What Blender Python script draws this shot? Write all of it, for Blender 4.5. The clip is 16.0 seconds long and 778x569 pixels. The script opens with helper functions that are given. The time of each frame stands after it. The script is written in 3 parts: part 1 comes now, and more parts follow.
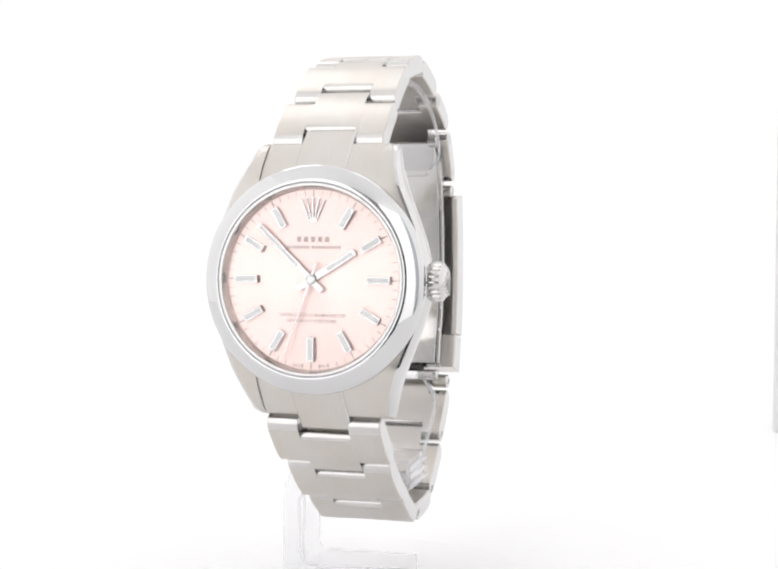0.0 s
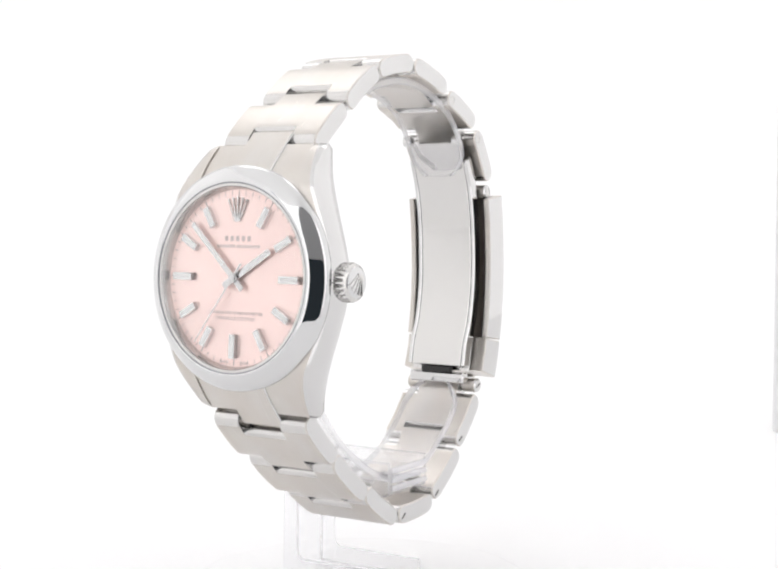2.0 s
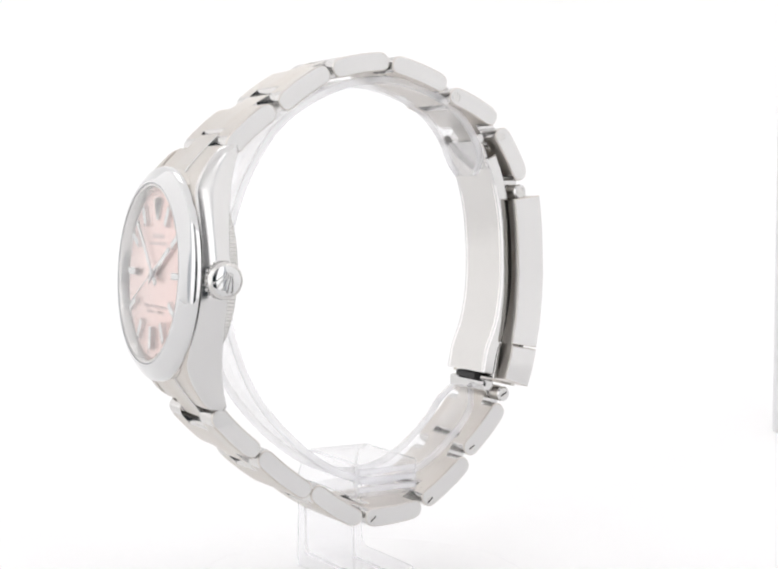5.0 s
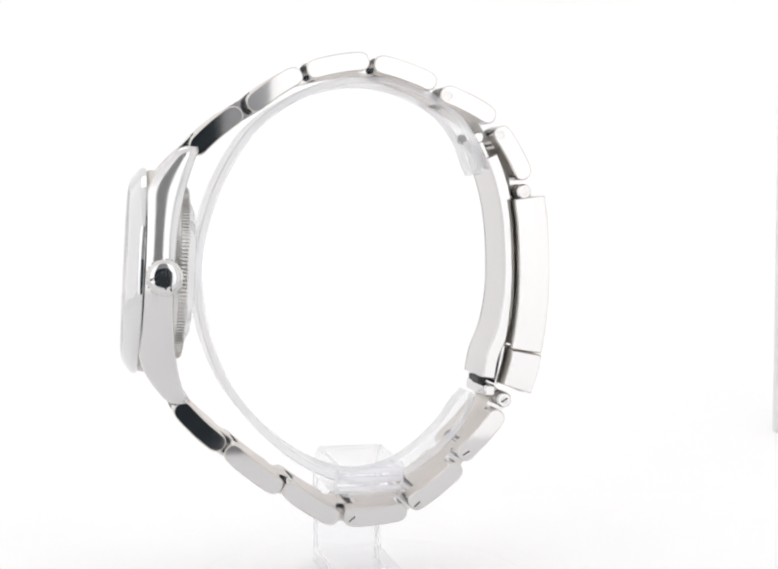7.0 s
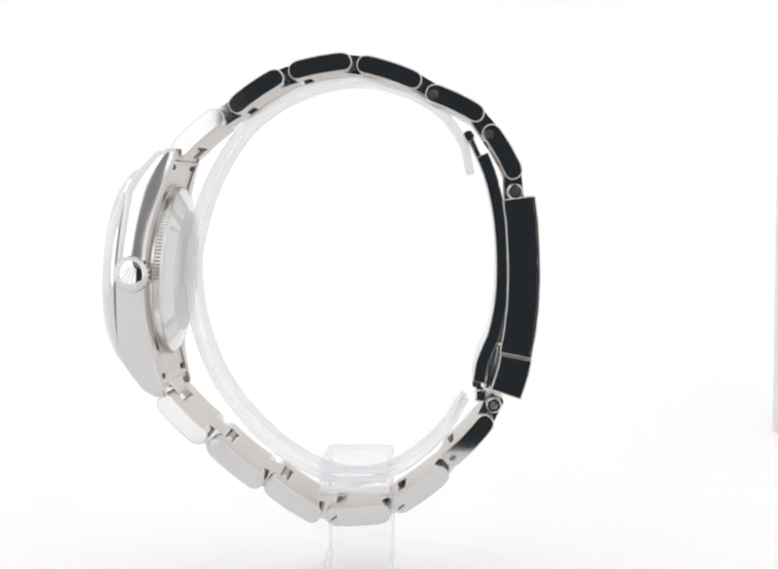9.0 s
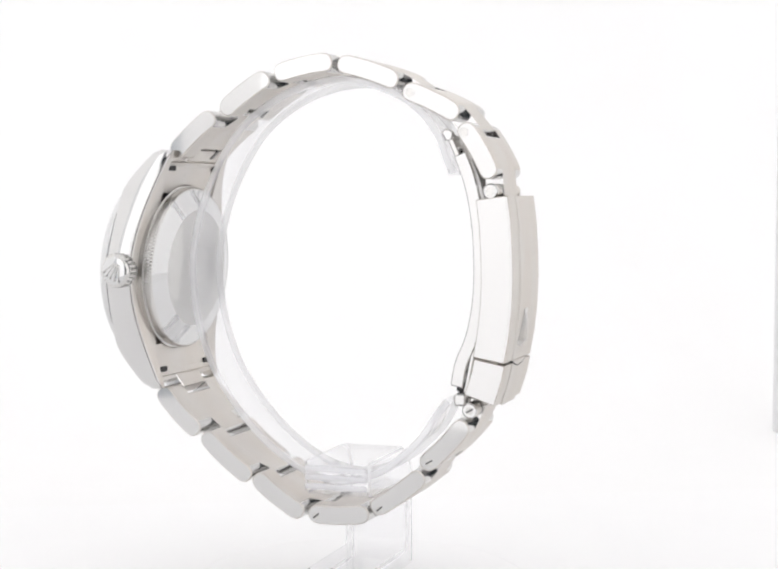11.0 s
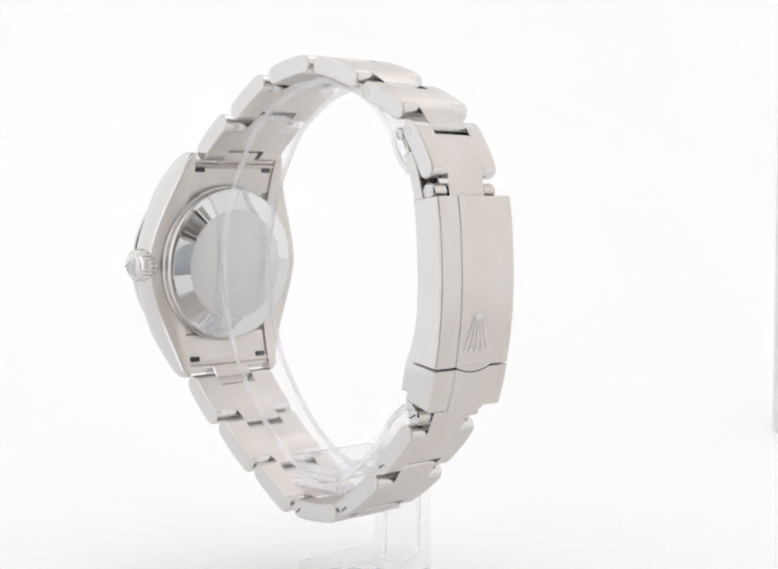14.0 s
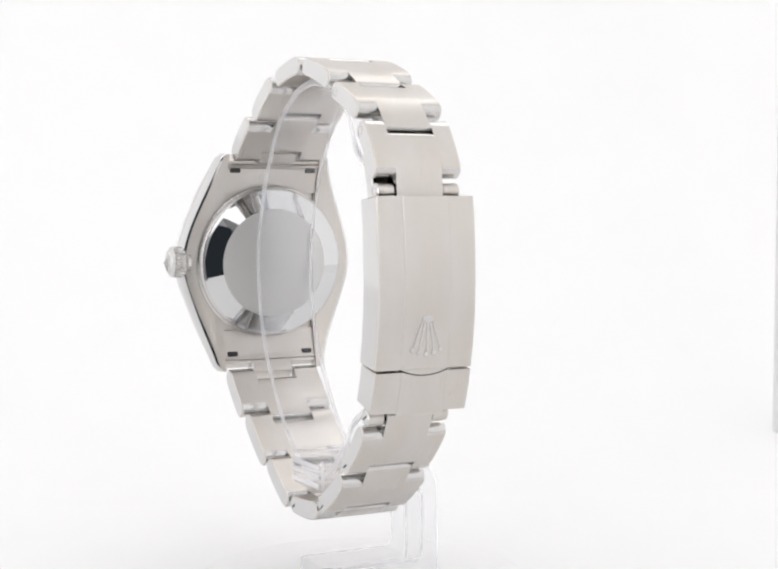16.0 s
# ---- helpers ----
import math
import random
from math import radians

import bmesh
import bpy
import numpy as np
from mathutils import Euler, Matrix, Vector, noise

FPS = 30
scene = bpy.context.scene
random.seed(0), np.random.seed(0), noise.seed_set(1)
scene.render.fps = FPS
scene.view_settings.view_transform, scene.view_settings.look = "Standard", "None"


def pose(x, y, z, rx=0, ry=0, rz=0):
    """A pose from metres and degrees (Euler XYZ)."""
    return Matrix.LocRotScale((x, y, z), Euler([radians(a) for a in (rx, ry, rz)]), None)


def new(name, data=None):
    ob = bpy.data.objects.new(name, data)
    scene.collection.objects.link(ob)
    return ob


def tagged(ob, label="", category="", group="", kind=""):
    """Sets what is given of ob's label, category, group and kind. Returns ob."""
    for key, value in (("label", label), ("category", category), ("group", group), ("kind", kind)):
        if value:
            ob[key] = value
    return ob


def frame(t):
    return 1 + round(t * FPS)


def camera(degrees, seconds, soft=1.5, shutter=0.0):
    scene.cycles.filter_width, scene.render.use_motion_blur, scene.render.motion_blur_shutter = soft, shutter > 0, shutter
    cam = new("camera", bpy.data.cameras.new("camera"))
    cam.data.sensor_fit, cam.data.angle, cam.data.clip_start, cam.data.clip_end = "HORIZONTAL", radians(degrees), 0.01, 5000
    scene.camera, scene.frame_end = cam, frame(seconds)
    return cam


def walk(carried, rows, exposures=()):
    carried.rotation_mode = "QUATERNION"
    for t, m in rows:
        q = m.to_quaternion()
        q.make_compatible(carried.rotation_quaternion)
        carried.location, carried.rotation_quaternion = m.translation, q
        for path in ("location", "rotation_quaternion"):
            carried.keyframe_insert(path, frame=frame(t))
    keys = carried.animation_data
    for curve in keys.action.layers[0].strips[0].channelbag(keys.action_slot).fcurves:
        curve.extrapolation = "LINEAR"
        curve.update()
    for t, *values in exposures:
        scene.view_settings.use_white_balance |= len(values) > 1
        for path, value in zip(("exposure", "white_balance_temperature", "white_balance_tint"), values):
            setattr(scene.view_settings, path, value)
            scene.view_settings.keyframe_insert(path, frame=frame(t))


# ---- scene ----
# A wrist watch on a clear display stand, turning on a white turntable inside a light tent.
# turn of the table in degrees, second by second: a motor that runs a little unevenly
TURN = [(0.0, -14.64), (0.5, -18.92), (1.0, -23.52), (1.5, -27.85), (2.0, -32.62), (2.5, -37.01), (3.0, -41.79), (3.5, -46.14), (4.0, -50.54),
        (6.5, -73.35), (7.0, -77.12), (7.5, -80.85), (8.0, -84.55), (8.5, -88.06), (9.0, -92.38),
        (11.5, -114.32), (12.0, -119.09), (12.5, -123.42), (13.0, -128.02), (13.5, -131.12), (14.0, -135.08), (14.5, -139.22), (15.0, -143.78), (15.5, -148.03), (16.0, -152.72)]
CASE_MID, CASE_LEAN, CASE_YAW = (3.17, -34.02, -11.24), -3.42, -1.49   # millimetres in the watch's space, degrees
AXLE_Z = 0.060                         # height of the watch's origin over the tabletop

cam = camera(30.2, 16.0, soft=2.3)
EYE = pose(0.00435, -0.2236, AXLE_Z, 90 - 3.58, 0, 0)
walk(cam, [(0.0, EYE), (16.0, EYE)], exposures=[(0.0, 0.12), (4.2, 0.10), (11.3, 0.04), (16.0, 0.01)])

# ---- light: a dim room outside, tent cloth and backdrop given their own glow ----
world = bpy.data.worlds.new("room")
scene.world = world
world.use_nodes = True
world.node_tree.nodes["Background"].inputs["Color"].default_value = (0.026, 0.032, 0.038, 1)
world.node_tree.nodes["Background"].inputs["Strength"].default_value = 1.0

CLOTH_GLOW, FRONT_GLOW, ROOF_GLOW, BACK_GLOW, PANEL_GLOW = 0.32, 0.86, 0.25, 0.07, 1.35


# ---- materials ----
def material(name, color, rough=0.5, metal=0.0):
    m = bpy.data.materials.new(name)
    m.use_nodes = True
    b = m.node_tree.nodes["Principled BSDF"]
    b.inputs["Base Color"].default_value = (*color, 1)
    b.inputs["Roughness"].default_value = rough
    b.inputs["Metallic"].default_value = metal
    return m, m.node_tree.nodes, m.node_tree.links, b


def stretched_noise(nodes, links, scale, detail=3.0):
    co = nodes.new("ShaderNodeTexCoord")
    mp = nodes.new("ShaderNodeMapping")
    mp.inputs["Scale"].default_value = scale
    no = nodes.new("ShaderNodeTexNoise")
    no.inputs["Scale"].default_value = 1.0
    no.inputs["Detail"].default_value = detail
    links.new(co.outputs["Object"], mp.inputs["Vector"])
    links.new(mp.outputs["Vector"], no.inputs["Vector"])
    return no


def ramp(nodes, links, source, lo, hi, to):
    r = nodes.new("ShaderNodeMapRange")
    r.inputs["To Min"].default_value, r.inputs["To Max"].default_value = lo, hi
    r.inputs["From Min"].default_value, r.inputs["From Max"].default_value = 0.3, 0.7
    links.new(source, r.inputs["Value"])
    links.new(r.outputs["Result"], to)


def tint(nodes, links, source, a, b, to):
    mix = nodes.new("ShaderNodeMix")
    mix.data_type = "RGBA"
    mix.inputs["A"].default_value, mix.inputs["B"].default_value = (*a, 1), (*b, 1)
    links.new(source, mix.inputs["Factor"])
    links.new(mix.outputs["Result"], to)


def brushed_steel():
    m, n, l, b = material("brushed_steel", (0.66, 0.645, 0.62), 0.32, 1.0)
    fine = stretched_noise(n, l, (14000, 260, 260))
    broad = stretched_noise(n, l, (180, 90, 90), 2.0)
    tint(n, l, broad.outputs["Fac"], (0.60, 0.545, 0.49), (0.66, 0.65, 0.63), b.inputs["Base Color"])
    ramp(n, l, fine.outputs["Fac"], 0.27, 0.40, b.inputs["Roughness"])
    b.inputs["Anisotropic"].default_value, b.inputs["Anisotropic Rotation"].default_value = 0.75, 0.25
    tan = n.new("ShaderNodeTangent")
    tan.direction_type, tan.axis = "RADIAL", "X"
    l.new(tan.outputs["Tangent"], b.inputs["Tangent"])
    bump = n.new("ShaderNodeBump")
    bump.inputs["Strength"].default_value, bump.inputs["Distance"].default_value = 0.14, 0.00001
    l.new(fine.outputs["Fac"], bump.inputs["Height"])
    l.new(bump.outputs["Normal"], b.inputs["Normal"])
    return m


def polished_steel(name="polished_steel", color=(0.64, 0.635, 0.63), rough=0.05):
    m, n, l, b = material(name, color, rough, 1.0)
    smear = stretched_noise(n, l, (500, 500, 500), 4.0)
    ramp(n, l, smear.outputs["Fac"], rough * 0.85, rough * 1.25, b.inputs["Roughness"])
    return m


def pink_dial():
    m, n, l, b = material("pink_dial", (0.97, 0.765, 0.715), 0.30, 0.75)
    grain = stretched_noise(n, l, (9000, 9000, 9000), 2.0)
    tint(n, l, grain.outputs["Fac"], (0.97, 0.75, 0.70), (0.97, 0.78, 0.735), b.inputs["Base Color"])
    b.inputs["Anisotropic"].default_value = 0.8
    tan = n.new("ShaderNodeTangent")
    tan.direction_type, tan.axis = "RADIAL", "Y"
    l.new(tan.outputs["Tangent"], b.inputs["Tangent"])
    return m


def clear_plastic(name, color):
    """Clear plastic that lets light straight through, with a gloss that grows at the edges."""
    m, n, l, b = material(name, (0.9, 0.9, 0.92), 0.03)
    through_it = n.new("ShaderNodeBsdfTransparent")
    through_it.inputs["Color"].default_value = (*color, 1)
    gloss = n.new("ShaderNodeBsdfGlossy")
    gloss.inputs["Roughness"].default_value = 0.04
    lw = n.new("ShaderNodeLayerWeight")
    lw.inputs["Blend"].default_value = 0.5
    power = n.new("ShaderNodeMath")
    power.operation = "POWER"
    power.inputs[1].default_value = 2.5
    l.new(lw.outputs["Facing"], power.inputs[0])
    amount = n.new("ShaderNodeMath")
    amount.operation = "MULTIPLY_ADD"
    amount.inputs[1].default_value, amount.inputs[2].default_value = 0.4, 0.02
    l.new(power.outputs["Value"], amount.inputs[0])
    mix = n.new("ShaderNodeMixShader")
    l.new(amount.outputs["Value"], mix.inputs[0])
    l.new(through_it.outputs["BSDF"], mix.inputs[1])
    l.new(gloss.outputs["BSDF"], mix.inputs[2])
    l.new(mix.outputs["Shader"], n["Material Output"].inputs["Surface"])
    return m


def cut_edge():
    """The milky cut edge of clear plastic."""
    m, n, l, b = material("acrylic_cut_edge", (0.9, 0.9, 0.93), 0.25)
    clear_part = n.new("ShaderNodeBsdfTransparent")
    mix = n.new("ShaderNodeMixShader")
    mix.inputs[0].default_value = 0.4
    l.new(clear_part.outputs["BSDF"], mix.inputs[1])
    l.new(b.outputs["BSDF"], mix.inputs[2])
    l.new(mix.outputs["Shader"], n["Material Output"].inputs["Surface"])
    return m


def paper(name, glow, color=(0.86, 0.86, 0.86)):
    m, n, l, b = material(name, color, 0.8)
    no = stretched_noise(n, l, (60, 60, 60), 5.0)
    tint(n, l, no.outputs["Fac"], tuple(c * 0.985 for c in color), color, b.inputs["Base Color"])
    # own glow in place of lamps behind the cloth; 0 leaves it plain
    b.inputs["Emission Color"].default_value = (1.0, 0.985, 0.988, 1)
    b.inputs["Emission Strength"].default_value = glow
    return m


def pressed_steel():
    """Polished strip steel, slightly wavy from the press."""
    m, n, l, b = material("pressed_steel", (0.63, 0.62, 0.605), 0.12, 1.0)
    wave = stretched_noise(n, l, (70, 60, 60), 0.5)
    ramp(n, l, stretched_noise(n, l, (900, 900, 900), 4.0).outputs["Fac"], 0.10, 0.16, b.inputs["Roughness"])
    bump = n.new("ShaderNodeBump")
    bump.inputs["Strength"].default_value, bump.inputs["Distance"].default_value = 0.3, 0.0004
    l.new(wave.outputs["Fac"], bump.inputs["Height"])
    l.new(bump.outputs["Normal"], b.inputs["Normal"])
    return m


BRUSHED = brushed_steel()
PRESSED = pressed_steel()
POLISHED = polished_steel()
MIRROR = polished_steel("mirror_steel", (0.655, 0.655, 0.655), 0.03)
SATIN = polished_steel("satin_steel", (0.63, 0.62, 0.605), 0.2)
PINK = pink_dial()
CRYSTAL = clear_plastic("sapphire", (0.995, 0.995, 0.995))
ACRYLIC = clear_plastic("acrylic", (0.983, 0.983, 0.988))
ACRYLIC_EDGE = cut_edge()
LUME = material("lume", (0.86, 0.865, 0.85), 0.4)[0]
PRINT = material("grey_print", (0.36, 0.31, 0.30), 0.5)[0]
PALE_PRINT = material("pale_grey_print", (0.60, 0.50, 0.47), 0.5)[0]
# shade inside slots and seams, put on as solid dark pieces
DARK = material("gap_shade", (0.03, 0.03, 0.03), 0.6)[0]
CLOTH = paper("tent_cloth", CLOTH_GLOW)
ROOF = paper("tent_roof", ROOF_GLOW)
PANEL = paper("fill_glow", PANEL_GLOW)
FRONT = paper("tent_front_fill", FRONT_GLOW)
# the backdrop is plain paper; a faint glow is added to whiten it
SWEEP = paper("glowing_backdrop_paper", BACK_GLOW)
DISC = paper("turntable_white", 0.0, (0.94, 0.94, 0.943))
SHADE = material("strip_grey", (0.3, 0.3, 0.305), 0.8)[0]
PALE = material("pale_plastic", (0.78, 0.78, 0.79), 0.6)[0]
SEAL = material("grey_seal", (0.32, 0.32, 0.34), 0.4)[0]
FLANK = polished_steel("flank_steel", (0.64, 0.635, 0.63), 0.13)
BACK_STEEL = material("circular_satin_steel", (0.60, 0.595, 0.585), 0.36, 1.0)[0]
BLUE_GREY = material("blue_grey_strip", (0.67, 0.70, 0.735), 0.7)[0]
GREY = material("grey_plastic", (0.5, 0.5, 0.51), 0.6)[0]


# ---- mesh helpers (millimetres in, metres out) ----
def part(name, bm, mats, parent, label="", smooth=35):
    bmesh.ops.recalc_face_normals(bm, faces=bm.faces)
    me = bpy.data.meshes.new(name)
    for v in bm.verts:
        v.co *= 0.001
    bm.to_mesh(me)
    bm.free()
    for m in (mats if isinstance(mats, (list, tuple)) else [mats]):
        me.materials.append(m)
    if smooth:
        me.shade_smooth()
        me.set_sharp_from_angle(angle=radians(smooth))
    ob = new(name, me)
    ob.parent = parent
    if label:
        ob["label"] = label
    return ob


def inset(poly, d):
    """A closed outline drawn in by d."""
    n = len(poly)
    area = sum(poly[i][0] * poly[(i + 1) % n][1] - poly[(i + 1) % n][0] * poly[i][1] for i in range(n))
    sg = 1 if area > 0 else -1
    out = []
    for i in range(n):
        a, b, c = Vector(poly[i - 1]), Vector(poly[i]), Vector(poly[(i + 1) % n])
        e, f = (b - a).normalized(), (c - b).normalized()
        k = Vector((-(e.y + f.y), e.x + f.x)) * sg
        if k.length < 1e-6:
            k = Vector((-e.y, e.x)) * sg
        k.normalize()
        cos = max(0.35, abs(k.dot(Vector((-e.y, e.x)))))
        out.append(tuple(b + k * (d / cos)))
    return out


def prism(bm, poly, x0, x1, bevel=0.2, cap=1, rim=1, shape=None, bevel1=None, shiny=()):
    """An outline in (y, z) drawn out from x0 to x1 with bevelled ends. shape turns (x, y, z) into the place."""
    shape = shape or (lambda x, y, z: (x, y, z))
    far = bevel if bevel1 is None else bevel1
    rings = [(x0, inset(poly, bevel)), (x0 + bevel, poly), (x1 - far, poly), (x1, inset(poly, far))]
    made = [[bm.verts.new(shape(x, *p)) for p in ring] for x, ring in rings]
    n = len(poly)
    for k in range(3):
        for i in range(n):
            f = bm.faces.new((made[k][i], made[k][(i + 1) % n], made[k + 1][(i + 1) % n], made[k + 1][i]))
            f.material_index = (2 if i in shiny else 0) if k == 1 else rim
    for ring in (made[0], made[3]):
        bm.faces.new(ring).material_index = cap
    return bm


def lathe(bm, profile, steps=96, mat=0, shape=None, closed=False):
    """(radius, y) turned round the y axis."""
    shape = shape or (lambda x, y, z: (x, y, z))
    rings = []
    for r, y in profile:
        if r < 1e-6:
            rings.append([bm.verts.new(shape(0, y, 0))] * steps)
        else:
            rings.append([bm.verts.new(shape(r * math.cos(2 * math.pi * k / steps), y, r * math.sin(2 * math.pi * k / steps))) for k in range(steps)])
    pairs = list(zip(rings, rings[1:])) + ([(rings[-1], rings[0])] if closed else [])
    for a, b in pairs:
        for k in range(steps):
            vs = []
            for v in (a[k], a[(k + 1) % steps], b[(k + 1) % steps], b[k]):
                if v not in vs:
                    vs.append(v)
            if len(vs) > 2:
                bm.faces.new(vs).material_index = mat
    return bm


def box(bm, a, b, bevel=0.0, mat=0, shape=None):
    y0, y1, z0, z1 = a[1], b[1], a[2], b[2]
    bevel = bevel or min(abs(b[i] - a[i]) for i in range(3)) * 0.08
    poly = [(y0 + bevel, z0), (y1 - bevel, z0), (y1, z0 + bevel), (y1, z1 - bevel), (y1 - bevel, z1), (y0 + bevel, z1), (y0, z1 - bevel), (y0, z0 + bevel)]
    return prism(bm, poly, a[0], b[0], bevel, mat, mat, shape)


def catmull(points, steps=8):
    p = [Vector(q) for q in points]
    p = [2 * p[0] - p[1]] + p + [2 * p[-1] - p[-2]]
    out = []
    for i in range(1, len(p) - 2):
        for k in range(steps):
            t = k / steps
            a, b, c, d = p[i - 1:i + 3]
            out.append(0.5 * (2 * b + (c - a) * t + (2 * a - 5 * b + 4 * c - d) * t * t + (3 * b - a - 3 * c + d) * t ** 3))
    return out + [p[-2]]


def band(path, h0, h1):
    """A closed outline round a path in (y, z): h0 to one side, h1 to the other."""
    up, down = [], []
    for i, q in enumerate(path):
        d = (path[min(i + 1, len(path) - 1)] - path[max(i - 1, 0)]).normalized()
        n = Vector((-d.y, d.x))
        up.append(tuple(q + n * h0))
        down.append(tuple(q - n * h1))
    return up + down[::-1]


CASE = pose(CASE_MID[0], CASE_MID[1], CASE_MID[2], CASE_LEAN, 0, CASE_YAW)


def cased(x, y, z):
    return CASE @ Vector((x, y, z))


# ---- the tent, the backdrop and the turntable ----


def slab(name, a, b, mat, label, category):
    bm = bmesh.new()
    box(bm, [v * 1000 for v in a], [v * 1000 for v in b], 1.0)
    return tagged(part(name, bm, [mat, mat], None, "", 0), label, category, kind="structure")


def backdrop():
    path = [Vector((-135, -3.0)), Vector((80, -3.0))]
    for k in range(25):
        a = radians(90 * k / 24)
        path.append(Vector((84 + 216 * math.sin(a), 197 - 200 * math.cos(a))))
    path += [Vector((300, 300)), Vector((300, 420))]
    bm = bmesh.new()
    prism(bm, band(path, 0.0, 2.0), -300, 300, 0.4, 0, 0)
    return tagged(part("backdrop", bm, [SWEEP, SWEEP], None), "seamless white paper backdrop with an added glow, curving up behind the turntable", "backdrop", kind="structure")


backdrop()
# walls and roof are out of view and glow to light the watch
slab("wall_left", (-0.304, -0.30, -0.20), (-0.300, 0.302, 0.42), CLOTH, "glowing white cloth wall of a light tent, out of view", "tent wall")
slab("wall_right", (0.300, -0.30, -0.20), (0.304, 0.302, 0.42), CLOTH, "glowing white cloth wall of a light tent, out of view", "tent wall")
slab("ceiling", (-0.304, -0.304, 0.42), (0.304, 0.302, 0.424), ROOF, "glowing white roof of a light tent, out of view", "tent roof")
# front flaps glow brighter than the walls, to fill dial and lower links
slab("wall_front_left", (-0.304, -0.304, -0.20), (-0.080, -0.30, 0.42), FRONT, "glowing white front flap of a light tent, out of view", "tent wall")
slab("wall_front_right", (0.098, -0.304, -0.20), (0.304, -0.30, 0.42), FRONT, "glowing white front flap of a light tent, out of view", "tent wall")
# unseen grey strip that softens the opening's edge in the steel's reflections
slab("wall_front_trim", (0.080, -0.304, -0.20), (0.098, -0.30, 0.13), GREY, "grey strip at the tent's opening, out of view", "tent wall")
# two unseen strips, set where the clasp's side reflects blue-grey
slab("trim_right", (0.252, -0.2995, -0.20), (0.2995, -0.2975, 0.42), BLUE_GREY, "pale blue-grey strip at the tent's front corner, out of view", "tent hem")
slab("trim_left", (-0.2995, -0.25, -0.20), (-0.2975, -0.216, 0.42), BLUE_GREY, "pale blue-grey strip at the tent's front corner, out of view", "tent hem")
# unseen grey strip, put here to grey the case flank's reflections
slab("wall_front_top", (-0.080, -0.304, 0.13), (0.098, -0.30, 0.42), SHADE, "grey strip over the tent's opening, out of view, greying reflections", "tent wall")


# added fill lights, out of view: they brighten backdrop and board from above
def fill_panel(x):
    top = tagged(new("fill_panel"), "added fill light panel under the tent's roof, out of view", "light panel", "light panels in the roof")
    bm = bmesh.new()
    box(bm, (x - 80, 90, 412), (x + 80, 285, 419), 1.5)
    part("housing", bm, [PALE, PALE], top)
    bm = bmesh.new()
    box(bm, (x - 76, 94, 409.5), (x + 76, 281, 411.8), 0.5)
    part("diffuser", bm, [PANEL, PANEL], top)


def platform():
    """A white board with a straight back edge, set slightly askew, with the turntable let into it."""
    c, k = math.cos(radians(6.7)), math.sin(radians(6.7))
    bm = bmesh.new()
    box(bm, (-200, -135, -2.95), (200, 60, -0.4), 0.4, 0, lambda x, y, z: (x * c - y * k, x * k + y * c, z))
    return tagged(part("platform", bm, [DISC, DISC], None), "white matt board under the turntable with a straight back edge", "platform", kind="structure")


platform()
fill_panel(-135)
fill_panel(135)


def tent_pole():
    bm = bmesh.new()
    lathe(bm, [(0, 0), (2.2, 0), (2.5, 0.4), (2.5, 380), (0, 380)], 20, shape=lambda x, y, z: (101.8 + x, 130 + z, y - 1.0))
    return tagged(part("tent_pole", bm, PALE, None), "thin pale grey plastic pole of the light tent", "pole")


tent_pole()


def turntable():
    top = tagged(new("turntable"), "small round white matt turntable let into the white board", "turntable")
    bm = bmesh.new()
    lathe(bm, [(0, 0), (25.6, 0), (25.9, -0.1), (25.9, -0.39), (0, -0.39)], 128, shape=lambda x, y, z: (x, z, y))
    part("platter", bm, DISC, top)
    bm = bmesh.new()
    lathe(bm, [(25.95, -0.1), (26.3, -0.1), (26.4, -0.2), (26.4, -0.39), (25.95, -0.39)], 128, shape=lambda x, y, z: (x, z, y), closed=True)
    part("edge_band", bm, DISC, top)
    return top


